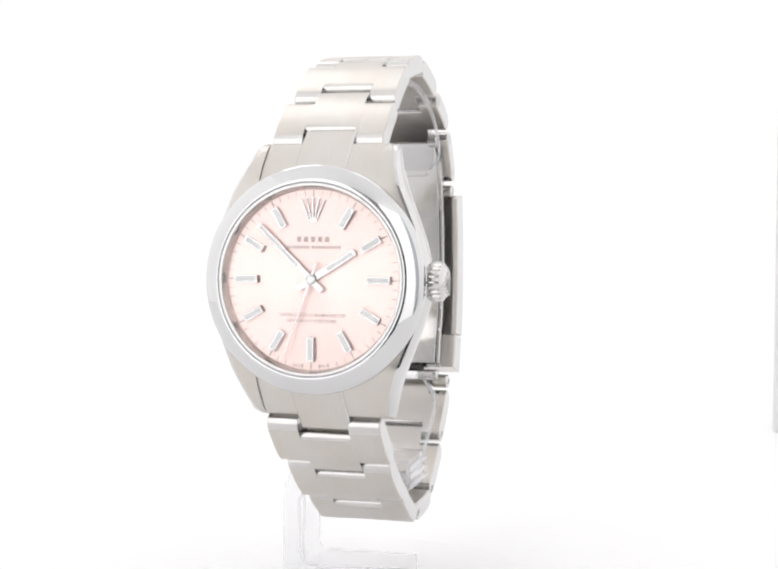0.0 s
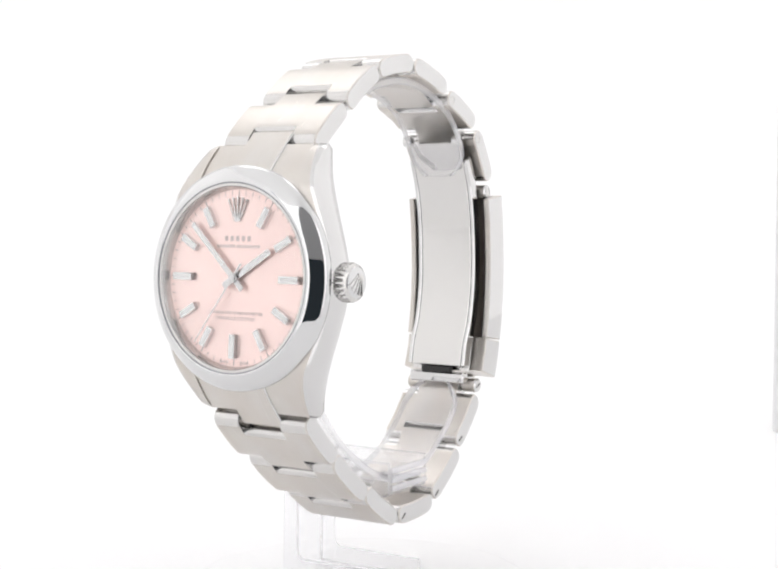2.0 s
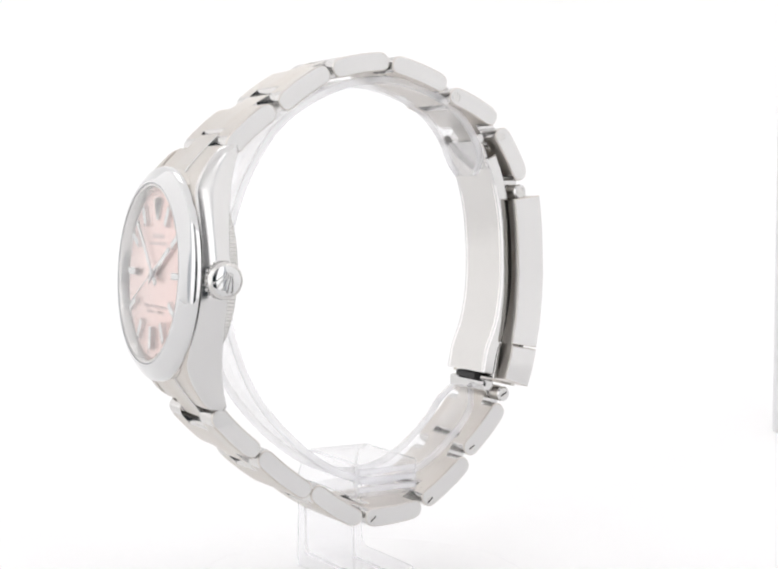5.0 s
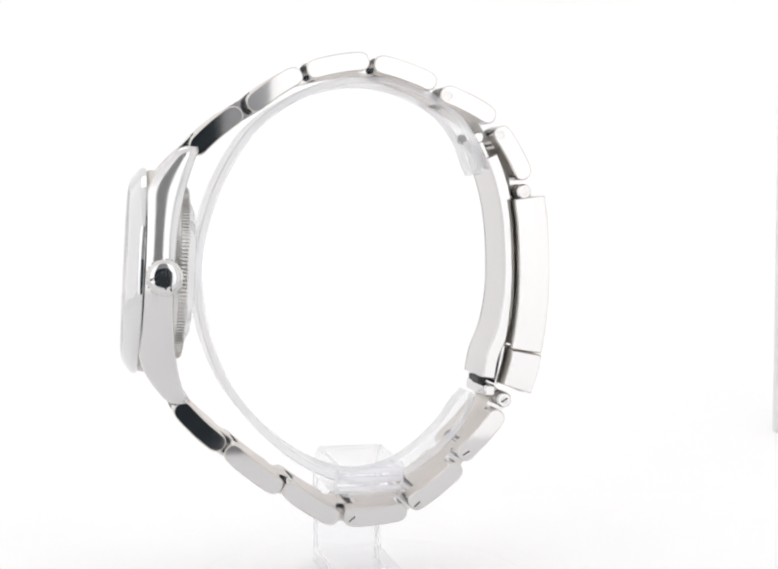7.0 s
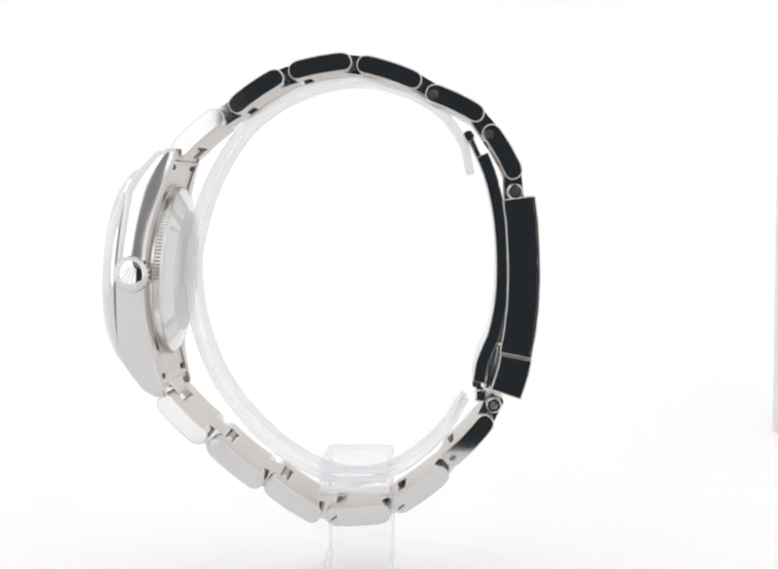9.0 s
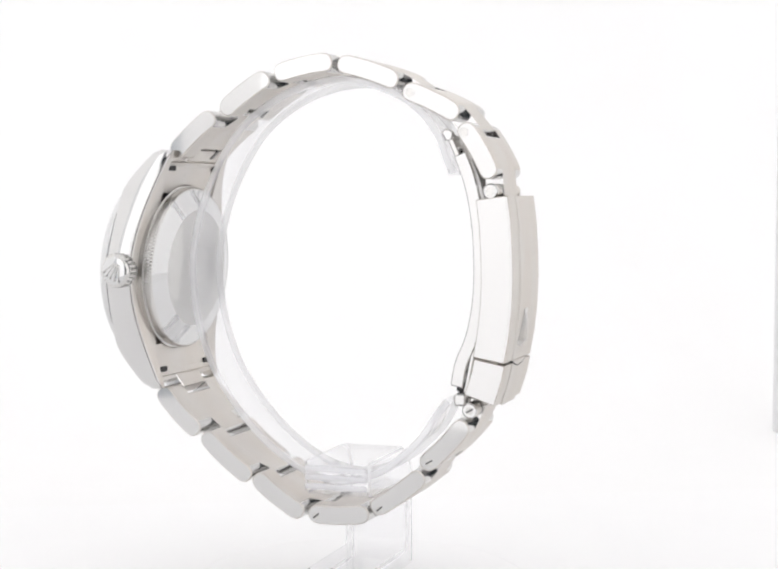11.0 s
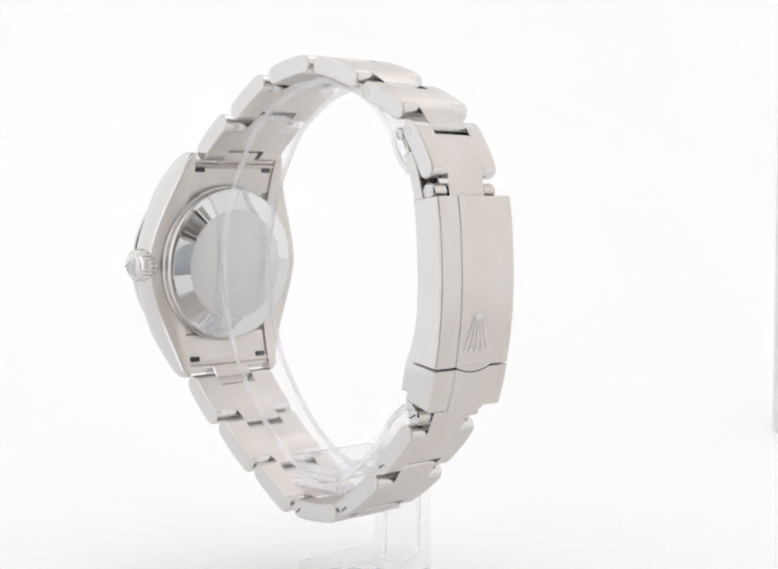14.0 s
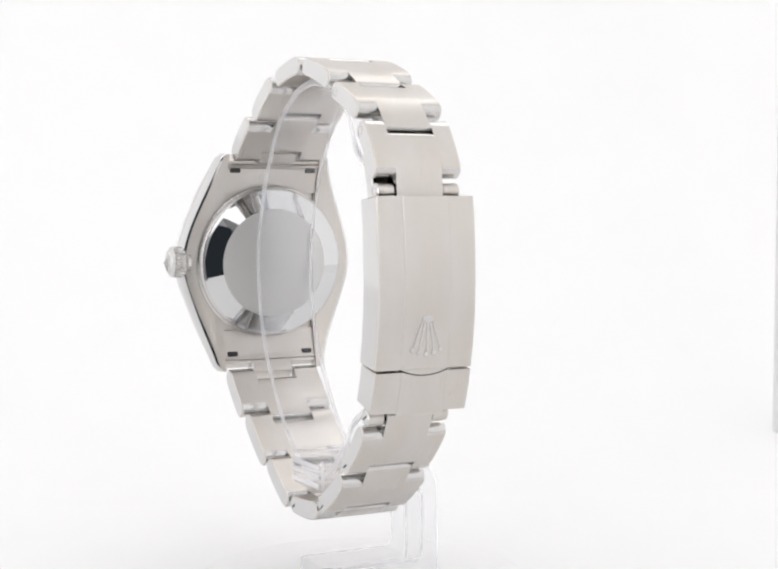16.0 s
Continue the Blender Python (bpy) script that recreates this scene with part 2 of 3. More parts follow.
# ---- the clear stand ----
def display_stand():
    st = tagged(new("display_stand"), "clear acrylic C-shaped display stand holding the watch", "display stand")
    bm = bmesh.new()
    ends = [(16.9, 3.0), (15.6, 8.0), (11.6, 13.0), (5.0, 16.2), (-2.0, 17.0), (-10.0, 14.9), (-17.2, 10.0), (-22.2, 2.5), (-25.0, -5.5),
            (-25.8, -12.0), (-24.7, -20.5), (-21.2, -29.0), (-15.0, -36.5), (-8.0, -41.5), (-1.0, -43.4), (6.0, -41.6), (12.4, -36.4), (16.2, -30.6)]
    path = catmull(ends, 6)
    n = len(path)

    def bent(x, y, z):
        s = min(math.hypot(y - 16.9, z - 3.0), math.hypot(y - 16.2, z + 30.6))
        x *= math.sqrt(max(0.12, 1 - max(0.0, 1 - s / 4.0) ** 2))
        return (x + 1.8 + 2.2 * max(0.0, min(1.0, (y + 20) / 36.0)), y, z)
    prism(bm, band(path, 0.6, 0.6), -5.0, 5.0, 0.25, 1, 1, bent)
    ring = part("holder_ring", bm, [ACRYLIC, ACRYLIC_EDGE], st, "springy clear C-shaped ring")
    bm = bmesh.new()
    base = [(-11.0, -60.0), (8.0, -60.0), (8.0, -57.0), (-7.2, -57.0), (-7.9, -56.4), (-8.1, -55.4), (-8.1, -47.0), (-7.2, -45.6), (8.0, -45.6),
            (9.0, -45.0), (9.0, -40.2), (-6.5, -40.2), (-9.4, -41.6), (-10.9, -45.0), (-11.2, -58.0)]
    prism(bm, base, -5.8, 4.8, 0.35, 0, 1, lambda x, y, z: (y, x, z))
    foot = part("bent_foot", bm, [ACRYLIC, ACRYLIC_EDGE], st, "clear acrylic foot bent into a bracket")
    for k in range(3):
        bm = bmesh.new()
        box(bm, (8.9, -5.6, -44.6 + 1.35 * k), (9.5, 4.4, -43.7 + 1.35 * k), 0.2)
        part("ridge", bm, [ACRYLIC_EDGE, ACRYLIC_EDGE], st).visible_shadow = False
    ring.visible_shadow = foot.visible_shadow = False
    return st


# ---- the watch ----
watch = tagged(new("wrist_watch"), "stainless steel wrist watch with pink dial and closed three-row bracelet", "watch")


def front(z):
    """Depth of the case's front face, lugs included, at the height z over the dial's middle."""
    a = abs(z)
    return 0.1 if a < 11.5 else 0.1 + 4.5 * ((a - 11.5) / 6.9) ** 1.5


def back(z):
    return 4.3 + 3.0 * (abs(z) / 18.4) ** 2.5


def case_body():
    bm = bmesh.new()
    for side in (-1, 1):
        rings = []
        for k in range(57):
            z = -18.4 + 36.8 * k / 56
            tip = max(0.0, (abs(z) - 17.6) / 0.8)
            u = abs(z) / 18.4
            xo = 15.7 - 2.85 * u ** 1.38 - 1.425 * (1 - math.cos(math.pi * u)) - 0.5 * tip ** 2
            yf, yb, xi = front(z) + 0.5 * tip ** 2, back(z) - 0.25 * tip ** 2, 8.25
            c = min(0.55, (yb - yf) * 0.25)
            sec = [(xi, yf), (xo - c - 0.3, yf)]
            for q in range(9):
                u = -1 + q / 4
                sec.append((xo - 0.42 * u * u, (yf + yb) / 2 + u * ((yb - yf) / 2 - 0.22)))
            sec += [(xo - c - 0.3, yb), (xi, yb)]
            rings.append([bm.verts.new(cased(side * x, y, z)) for x, y in sec])
        for a, b in zip(rings, rings[1:]):
            for i in range(13):
                f = bm.faces.new((a[i], a[(i + 1) % 13], b[(i + 1) % 13], b[i]))
                f.material_index = 0 if i in (0, 11, 12) else 1
        bm.faces.new(rings[0])
        bm.faces.new(rings[-1])
    lathe(bm, [(0, 0.15), (14.6, 0.15), (14.9, 0.5), (14.9, 3.9), (14.6, 4.2), (0, 4.2)], 96, 0, cased)
    body = part("case", bm, [BRUSHED, FLANK], watch, "brushed steel case with polished flanks and lugs")
    for zs in (-1, 1):
        for xs in (-1, 1):
            # a dark block paints the shade inside each spring bar slot
            bm = bmesh.new()
            box(bm, (xs * 6.8 - 0.9, 5.3, zs * 15.7 - 0.45), (xs * 6.8 + 0.9, back(16.3) - 0.3, zs * 15.7 + 0.45), 0.1, 0, cased)
            part("spring_bar_slot_shade", bm, [DARK, DARK], body)
    return body


def bezel():
    bm = bmesh.new()
    lathe(bm, [(12.78, -0.9), (12.8, -2.16), (12.84, -2.2), (13.02, -2.215), (13.2, -2.17), (13.4, -2.06), (13.8, -1.79), (14.2, -1.5), (14.6, -1.19), (14.9, -0.94), (15.08, -0.72), (15.18, -0.45), (15.22, 0.0),
               (15.05, 0.14), (12.78, 0.14)], 128, 0, cased, closed=True)
    part("bezel", bm, MIRROR, watch, "domed mirror-polished steel bezel", 25)
    bm = bmesh.new()
    lathe(bm, [(12.66, -2.16), (12.79, -2.16), (12.79, -1.6), (12.66, -1.6)], 128, 0, cased, closed=True)
    part("crystal_seal", bm, SEAL, watch)
    bm = bmesh.new()
    lathe(bm, [(12.64, -2.1), (12.3, -2.1), (12.22, -2.02), (11.9, -0.68), (12.64, -0.68)], 128, 0, cased, closed=True)
    part("inner_ring", bm, SATIN, watch)
    bm = bmesh.new()
    lathe(bm, [(0, -2.36), (11.95, -2.36), (12.18, -2.2), (12.18, -2.06), (0, -2.06)], 96, 0, cased)
    part("crystal", bm, CRYSTAL, watch, "flat clear crystal").visible_shadow = False


def crown_outline(w, h, ball=0.07):
    """A plain five-pointed crown, tips up, in (x, z), in pieces."""
    pieces = []
    for k in range(5):
        a = radians((k - 2) * 17)
        tipx, tipz = w * 0.62 * math.sin(a) * 1.75, h * (0.30 + 0.24 * math.cos((k - 2) * 0.5))
        bx = (k - 2) * w * 0.11
        d = w * 0.055
        pieces.append([(bx - d, -h * 0.32), (bx + d, -h * 0.32), (tipx + d * 0.5, tipz), (tipx - d * 0.5, tipz)])
        pieces.append([(tipx + w * ball * math.cos(j * math.pi / 4), tipz + w * ball * math.sin(j * math.pi / 4)) for j in range(8)])
    pieces.append([(w * 0.26 * math.cos(j * math.pi / 6), -h * 0.40 + h * 0.10 * math.sin(j * math.pi / 6)) for j in range(12)])
    return pieces


def relief(bm, pieces, y0, y1, shape):
    """Raised pieces: outlines in (x, z) between the depths y0 (under) and y1 (top)."""
    for poly in pieces:
        lo = [bm.verts.new(shape(x, y0, z)) for x, z in poly]
        hi = [bm.verts.new(shape(x, y1, z)) for x, z in inset(poly, 0.02)]
        n = len(poly)
        for i in range(n):
            bm.faces.new((lo[i], lo[(i + 1) % n], hi[(i + 1) % n], hi[i]))
        bm.faces.new(hi)
    return bm


def laid(x, y, z):
    """A place on the dial, which lies 0.3 mm deeper than the bezel's own zero."""
    return cased(x * 0.99, y + 0.3, z * 0.99)


def turned(deg):
    """A maker of places on the dial, turned clockwise by deg from twelve."""
    c, s = math.cos(radians(deg)), math.sin(radians(deg))
    return lambda x, y, z: laid(x * c + z * s, y, -x * s + z * c)


def word(text, size, x, z, parent, name):
    cu = bpy.data.curves.new(name, "FONT")
    cu.body, cu.size, cu.align_x, cu.align_y = text, size, "CENTER", "CENTER"
    cu.extrude = 0.008
    cu.resolution_u = 2
    ob = new(name, cu)
    me = bpy.data.meshes.new_from_object(ob.evaluated_get(bpy.context.evaluated_depsgraph_get()))
    bpy.data.objects.remove(ob)
    bpy.data.curves.remove(cu)
    for v in me.vertices:
        v.co = laid(x + v.co.x * 1.12, -1.012 - v.co.z, z + v.co.y) * 0.001
    me.materials.append(PRINT)
    o = new(name, me)
    o.parent = parent
    return o


def dial():
    bm = bmesh.new()
    lathe(bm, [(0, -1.0), (12.0, -1.0), (12.0, -0.7), (0, -0.7)], 96, 0, laid)
    d = part("dial", bm, PINK, watch, "pale pink sunburst dial")
    for h in range(1, 12):
        bm = bmesh.new()
        sh = turned(30 * h)
        ln = 3.3 if h in (6, 9, 3) else 2.95
        w, r1 = 0.52, 10.9
        poly = [(-w, r1 - ln), (w, r1 - ln), (w, r1), (-w, r1)]
        relief(bm, [poly], -1.0, -1.64, sh)
        k = len(bm.faces)
        relief(bm, [inset(poly, 0.2)], -1.62, -1.68, sh)
        bm.faces.ensure_lookup_table()
        for f in bm.faces[k:]:
            f.material_index = 1
        part("hour_marker", bm, [MIRROR, LUME], d, "", 20)
    bm = bmesh.new()
    relief(bm, [[(x * 1.0, z + 9.15) for x, z in p] for p in crown_outline(2.6, 3.1)], -1.0, -1.3, laid)
    part("crown_emblem", bm, POLISHED, d, "raised steel crown emblem", 20)
    bm = bmesh.new()
    for k in range(60):
        w = 0.075 if k % 5 == 0 else 0.05
        relief(bm, [[(-w, 11.25 if k % 5 else 11.0), (w, 11.25 if k % 5 else 11.0), (w, 11.85), (-w, 11.85)]], -1.0, -1.012, turned(6 * k))
    part("minute_track", bm, PRINT, d, "", 0)
    bm = bmesh.new()
    for k in range(5):
        x, w = (k - 2) * 0.98, 0.3
        relief(bm, [[(x - w, 5.0), (x + w, 5.0), (x + w, 5.7), (x - w, 5.7)]], -1.0, -1.012, laid)
    part("name_bars", bm, PALE_PRINT, d, "", 0)
    bm = bmesh.new()
    for a, b in ((-3.6, -0.55), (-0.15, 3.75)):
        k = a
        while k < b - 0.1:
            relief(bm, [[(k, 4.08), (k + 0.33, 4.08), (k + 0.33, 4.52), (k, 4.52)]], -1.0, -1.012, laid)
            k += 0.46
    part("model_bars", bm, PALE_PRINT, d, "", 0)
    word("SUPERLATIVE CHRONOMETER", 0.62, 0.0, -4.75, d, "printed_words")
    word("OFFICIALLY CERTIFIED", 0.62, 0.0, -5.5, d, "printed_words")
    word("SWISS", 0.46, -1.75, -11.45, d, "printed_words")
    word("MADE", 0.46, 1.75, -11.45, d, "printed_words")
    return d


def hands_of_time():
    def baton(name, deg, ln, w, y, tail, lume0, label):
        bm = bmesh.new()
        sh = turned(deg)
        relief(bm, [[(-w, -tail), (w, -tail), (w, ln - 0.25), (0, ln), (-w, ln - 0.25)]], y, y - 0.14, sh)
        k = len(bm.faces)
        relief(bm, [[(-w * 0.5, lume0), (w * 0.5, lume0), (w * 0.5, ln - 0.5), (-w * 0.5, ln - 0.5)]], y - 0.12, y - 0.17, sh)
        bm.faces.ensure_lookup_table()
        for f in bm.faces[k:]:
            f.material_index = 1
        part(name, bm, [MIRROR, LUME], watch, label, 20)
    baton("hour_hand", 58, 7.2, 0.48, -1.42, 2.2, 2.6, "steel baton hour hand with white inlay")
    baton("minute_hand", 314, 10.6, 0.42, -1.62, 2.2, 2.6, "steel baton minute hand with white inlay")
    bm = bmesh.new()
    lathe(bm, [(0, -2.08), (0.42, -2.08), (0.55, -1.98), (0.55, -1.1), (0, -1.1)], 24, 0, laid)
    part("hand_cap", bm, MIRROR, watch)


def second_hand():
    bm = bmesh.new()
    relief(bm, [[(-0.16, -2.4), (0.16, -2.4), (0.06, 10.9), (-0.06, 10.9)], [(0.7 * math.cos(j * math.pi / 8), 0.7 * math.sin(j * math.pi / 8)) for j in range(16)]],
           -1.86, -1.95, lambda x, y, z: (x, y, z))
    return part("second_hand", bm, MIRROR, watch, "thin steel second hand", 20)


def winding_crown():
    def at(x, y, z):
        return cased(13.85 + y, 2.85 + x, z)
    bm = bmesh.new()
    teeth, rings = 22, []
    for h, r in ((0.0, 2.0), (0.6, 2.05), (0.9, 2.45), (1.2, 2.62), (2.7, 2.62), (3.0, 2.5), (3.25, 2.15), (3.4, 2.05)):
        ring = []
        for k in range(teeth * 4):
            g = 0.0 if (k % 4) < 2 or h < 0.8 or h > 2.95 else 0.24
            a = 2 * math.pi * k / (teeth * 4)
            ring.append(bm.verts.new(at((r - g) * math.cos(a), h, (r - g) * math.sin(a))))
        rings.append(ring)
    n = teeth * 4
    for a, b in zip(rings, rings[1:]):
        for k in range(n):
            bm.faces.new((a[k], a[(k + 1) % n], b[(k + 1) % n], b[k]))
    bm.faces.new(rings[0])
    lathe(bm, [(2.05, 3.4), (1.95, 3.48), (1.2, 3.6), (0, 3.64)], 48, 1, at)
    c = part("winding_crown", bm, [SATIN, MIRROR], watch, "fluted polished steel winding crown", 30)
    bm = bmesh.new()
    ca, sa = math.cos(radians(205)), math.sin(radians(205))
    relief(bm, [p for p in crown_outline(2.5, 2.5)], 3.45, 3.72, lambda x, y, z: at(-x * ca + z * sa, y, x * sa + z * ca))
    part("crown_emblem", bm, SATIN, c, "", 20)


def case_back():
    bm = bmesh.new()
    n, rings = 150 * 4, []
    prof = [(13.0, 3.9), (13.0, 5.1), (12.75, 5.2), (12.75, 6.15), (12.5, 6.4), (12.3, 6.45)]
    for r, y in prof:
        ring = []
        for k in range(n):
            g = 0.12 if (k % 4) >= 2 and 5.15 < y < 6.3 else 0.0
            a = 2 * math.pi * k / n
            ring.append(bm.verts.new(cased((r - g) * math.cos(a), y, (r - g) * math.sin(a))))
        rings.append(ring)
    for a, b in zip(rings, rings[1:]):
        for k in range(n):
            bm.faces.new((a[k], a[(k + 1) % n], b[(k + 1) % n], b[k]))
    b = part("case_back", bm, SATIN, watch, "screwed steel case back with fluted rim", 30)
    bm = bmesh.new()
    lathe(bm, [(12.32, 6.43), (12.0, 6.5), (11.8, 6.55), (9.2, 7.4)], 128, 0, cased)
    part("polished_slope", bm, MIRROR, b)
    bm = bmesh.new()
    lathe(bm, [(9.2, 7.38), (9.0, 7.44), (0, 7.5)], 96, 0, cased)
    part("flat_centre", bm, BACK_STEEL, b)


# the bracelet, link by link: middle of each end in (y, z), half width
UPPER = [((-26.9, 6.0), (-19.8, 12.1), 7.83), ((-18.7, 12.4), (-10.9, 17.75), 7.43), ((-10.1, 17.9), (-0.7, 19.6), 7.07), ((0.0, 19.4), (9.5, 16.3), 6.85),
         ((10.2, 15.3), (18.65, 11.3), 6.74), ((19.1, 10.1), (23.65, 2.3), 6.71)]
LOWER = [((-29.40, -30.21), (-22.70, -36.84), 8.02), ((-22.20, -36.94), (-14.20, -43.47), 7.51), ((-13.70, -42.98), (-5.60, -48.52), 7.20), ((-4.80, -48.22), (5.00, -47.63), 7.04),
         ((5.40, -47.04), (13.40, -41.10), 6.87), ((13.20, -40.11), (19.90, -33.08), 6.69)]
HALF, SAG = 1.42, 0.32
MIDX = 3.0


def stadium(a, b, h, sag, out):
    """Outline of a link seen from the side: rounded ends, bowed towards the side out (+1 or -1)."""
    a, b = Vector(a), Vector(b)
    d = (b - a)
    ln = d.length
    d.normalize()
    n = Vector((-d.y, d.x)) * out
    pts = []
    for k in range(9):
        s = h + (ln - 2 * h) * k / 8
        pts.append((s, h + 4 * sag * (s / ln) * (1 - s / ln)))
    r = h * 0.96
    for k in range(1, 8):
        t = radians(90 - 180 * k / 8)
        pts.append((ln - r + r * math.cos(t) ** 0.8, r * math.sin(t) + 0.3 * sag))
    for k in range(9):
        s = ln - h - (ln - 2 * h) * k / 8
        pts.append((s, -h + 4 * sag * (s / ln) * (1 - s / ln)))
    for k in range(1, 8):
        t = radians(-90 - 180 * k / 8)
        pts.append((r - r * abs(math.cos(t)) ** 0.8, r * math.sin(t) + 0.3 * sag))
    return [tuple(a + d * s + n * m) for s, m in pts]


def surface(links, out, last):
    """Samples along a row of links: distance, outer point, inner point."""
    rows, start = [], 0.0
    ends = [Vector(a) for a, _, _ in links] + [Vector(last)]
    starts = []
    for i, (a, b, w) in enumerate(links):
        a, b = Vector(a), Vector(b)
        d = (b - a).normalized()
        ln, n = (b - a).length, Vector((-d.y, d.x)) * out
        starts.append(start)
        for k in range(9):
            s = HALF + (ln - 2 * HALF) * k / 8
            bow = 4 * SAG * (s / ln) * (1 - s / ln)
            rows.append((start + s, a + d * s + n * (HALF + bow), a + d * s + n * (bow - HALF)))
        start += ln + (ends[i + 1] - b).length
    starts.append(start)
    d = (ends[-1] - Vector(links[-1][1])).normalized()
    n = Vector((-d.y, d.x)) * out
    rows.append((start + 1.0, ends[-1] + d + n * HALF, ends[-1] + d - n * HALF))
    return rows, starts


def at_distance(rows, s):
    for p, q in zip(rows, rows[1:]):
        if s <= q[0]:
            f = (s - p[0]) / (q[0] - p[0])
            return p[1].lerp(q[1], f), p[2].lerp(q[2], f)
    return rows[-1][1], rows[-1][2]


def centre_outline(rows, s0, s1):
    """Outline of a middle link between two distances, with rounded ends."""
    def cut(s, f):
        a, b = at_distance(rows, s)
        return tuple(a.lerp(b, f))
    inside = [q[0] for q in rows if s0 + 0.75 < q[0] < s1 - 0.75]
    top = [cut(s, 0.0) for s in [s0 + 0.7] + inside + [s1 - 0.7]]
    end = [cut(s1 - 0.4, 0.03), cut(s1 - 0.15, 0.12), cut(s1, 0.3), cut(s1, 0.7), cut(s1 - 0.15, 0.88), cut(s1 - 0.4, 0.97)]
    low = [cut(s, 1.0) for s in [s1 - 0.7] + inside[::-1] + [s0 + 0.7]]
    head = [cut(s0 + 0.4, 0.97), cut(s0 + 0.15, 0.88), cut(s0, 0.7), cut(s0, 0.3), cut(s0 + 0.15, 0.12), cut(s0 + 0.4, 0.03)]
    n, m = len(top), len(top) + len(end) + len(low)
    return top + end + low + head, set(range(n, n + len(end) - 1)) | set(range(m, m + len(head)))


def bracelet(links, out, last):
    rows, starts = surface(links, out, last)
    for i, (a, b, w) in enumerate(links):
        poly = stadium(a, b, HALF, SAG, out)
        ends = set(range(9, 16)) | set(range(25, 32))
        for x0, x1, b0, b1 in ((MIDX - w, MIDX - 3.62, 0.17, 0.015), (MIDX + 3.62, MIDX + w, 0.015, 0.17)):
            bm = bmesh.new()
            prism(bm, poly, x0, x1, b0, 1, 0, None, b1, ends)
            part("outer_link", bm, [BRUSHED, POLISHED, SATIN], watch)
        slot = 2.0 if i == len(links) - 2 else 1.6
        outline, shiny = centre_outline(rows, starts[i] + 2.45, starts[i + 1] + (slot if i < len(links) - 1 else 0.4))
        bm = bmesh.new()
        prism(bm, outline, MIDX - 3.624, MIDX + 3.624, 0.015, 1, 0, None, None, shiny)
        part("centre_link", bm, [BRUSHED, POLISHED, SATIN], watch)


def screw(y, z, x, deg=None, r=0.62):
    bm = bmesh.new()
    lathe(bm, [(0, 0.02), (r - 0.08, 0.02), (r, -0.05), (r, -0.2)], 20, 0, lambda a, b, c: (x + b, y + a, z + c))
    if deg is None:
        lathe(bm, [(r + 0.02, 0.02), (r + 0.12, 0.02), (r + 0.12, -0.05)], 20, 0, lambda a, b, c: (x + b, y + a, z + c))
        part("link_pin", bm, SATIN, watch)
        return
    sc = part("link_screw", bm, SATIN, watch)
    # a dark bar paints the shade in the screw's slot
    bm = bmesh.new()
    c, s = math.cos(radians(deg)), math.sin(radians(deg))
    box(bm, (0.0, -r * 0.95, -0.11), (0.05, r * 0.95, 0.11), 0.015, 0, lambda a, b, e: (x + 0.01 + a, y + b * c - e * s, z + b * s + e * c))
    part("screw_slot_shade", bm, [DARK, DARK], sc)


def end_links():
    for zs in (-1, 1):
        path = [Vector((front(z) + 0.25, zs * z)) for z in (12.4, 13.4, 14.4, 15.4, 16.4, 17.4, 18.3)]
        bm = bmesh.new()
        prism(bm, band(path, 0.0 if zs > 0 else 2.6, 2.6 if zs > 0 else 0.0), -8.21, 8.21, 0.05, 1, 1, cased)
        low = [(front(z) + 1.0, zs * z) for z in (11.8, 13.0, 14.5, 16.0, 17.3)]
        high = [(back(z) - 0.35, zs * z) for z in (17.3, 16.0, 14.5, 13.0, 11.8)]
        prism(bm, low + high, -8.2, 8.2, 0.05, 0, 0, cased)
        e = part("end_link", bm, [BRUSHED, POLISHED], watch, "steel end piece filling the space between the lugs")
        path = [Vector((front(z) - 0.05, zs * z)) for z in (12.6, 13.6, 14.6, 15.6, 16.6, 17.6)] + [Vector((5.3, zs * 19.3)), Vector((6.1, zs * 20.2))]
        bm = bmesh.new()
        prism(bm, band(path, 0.0 if zs > 0 else 2.5, 2.5 if zs > 0 else 0.0), -3.6, 3.6, 0.14, 1, 1, cased)
        part("end_tongue", bm, [BRUSHED, POLISHED], e)


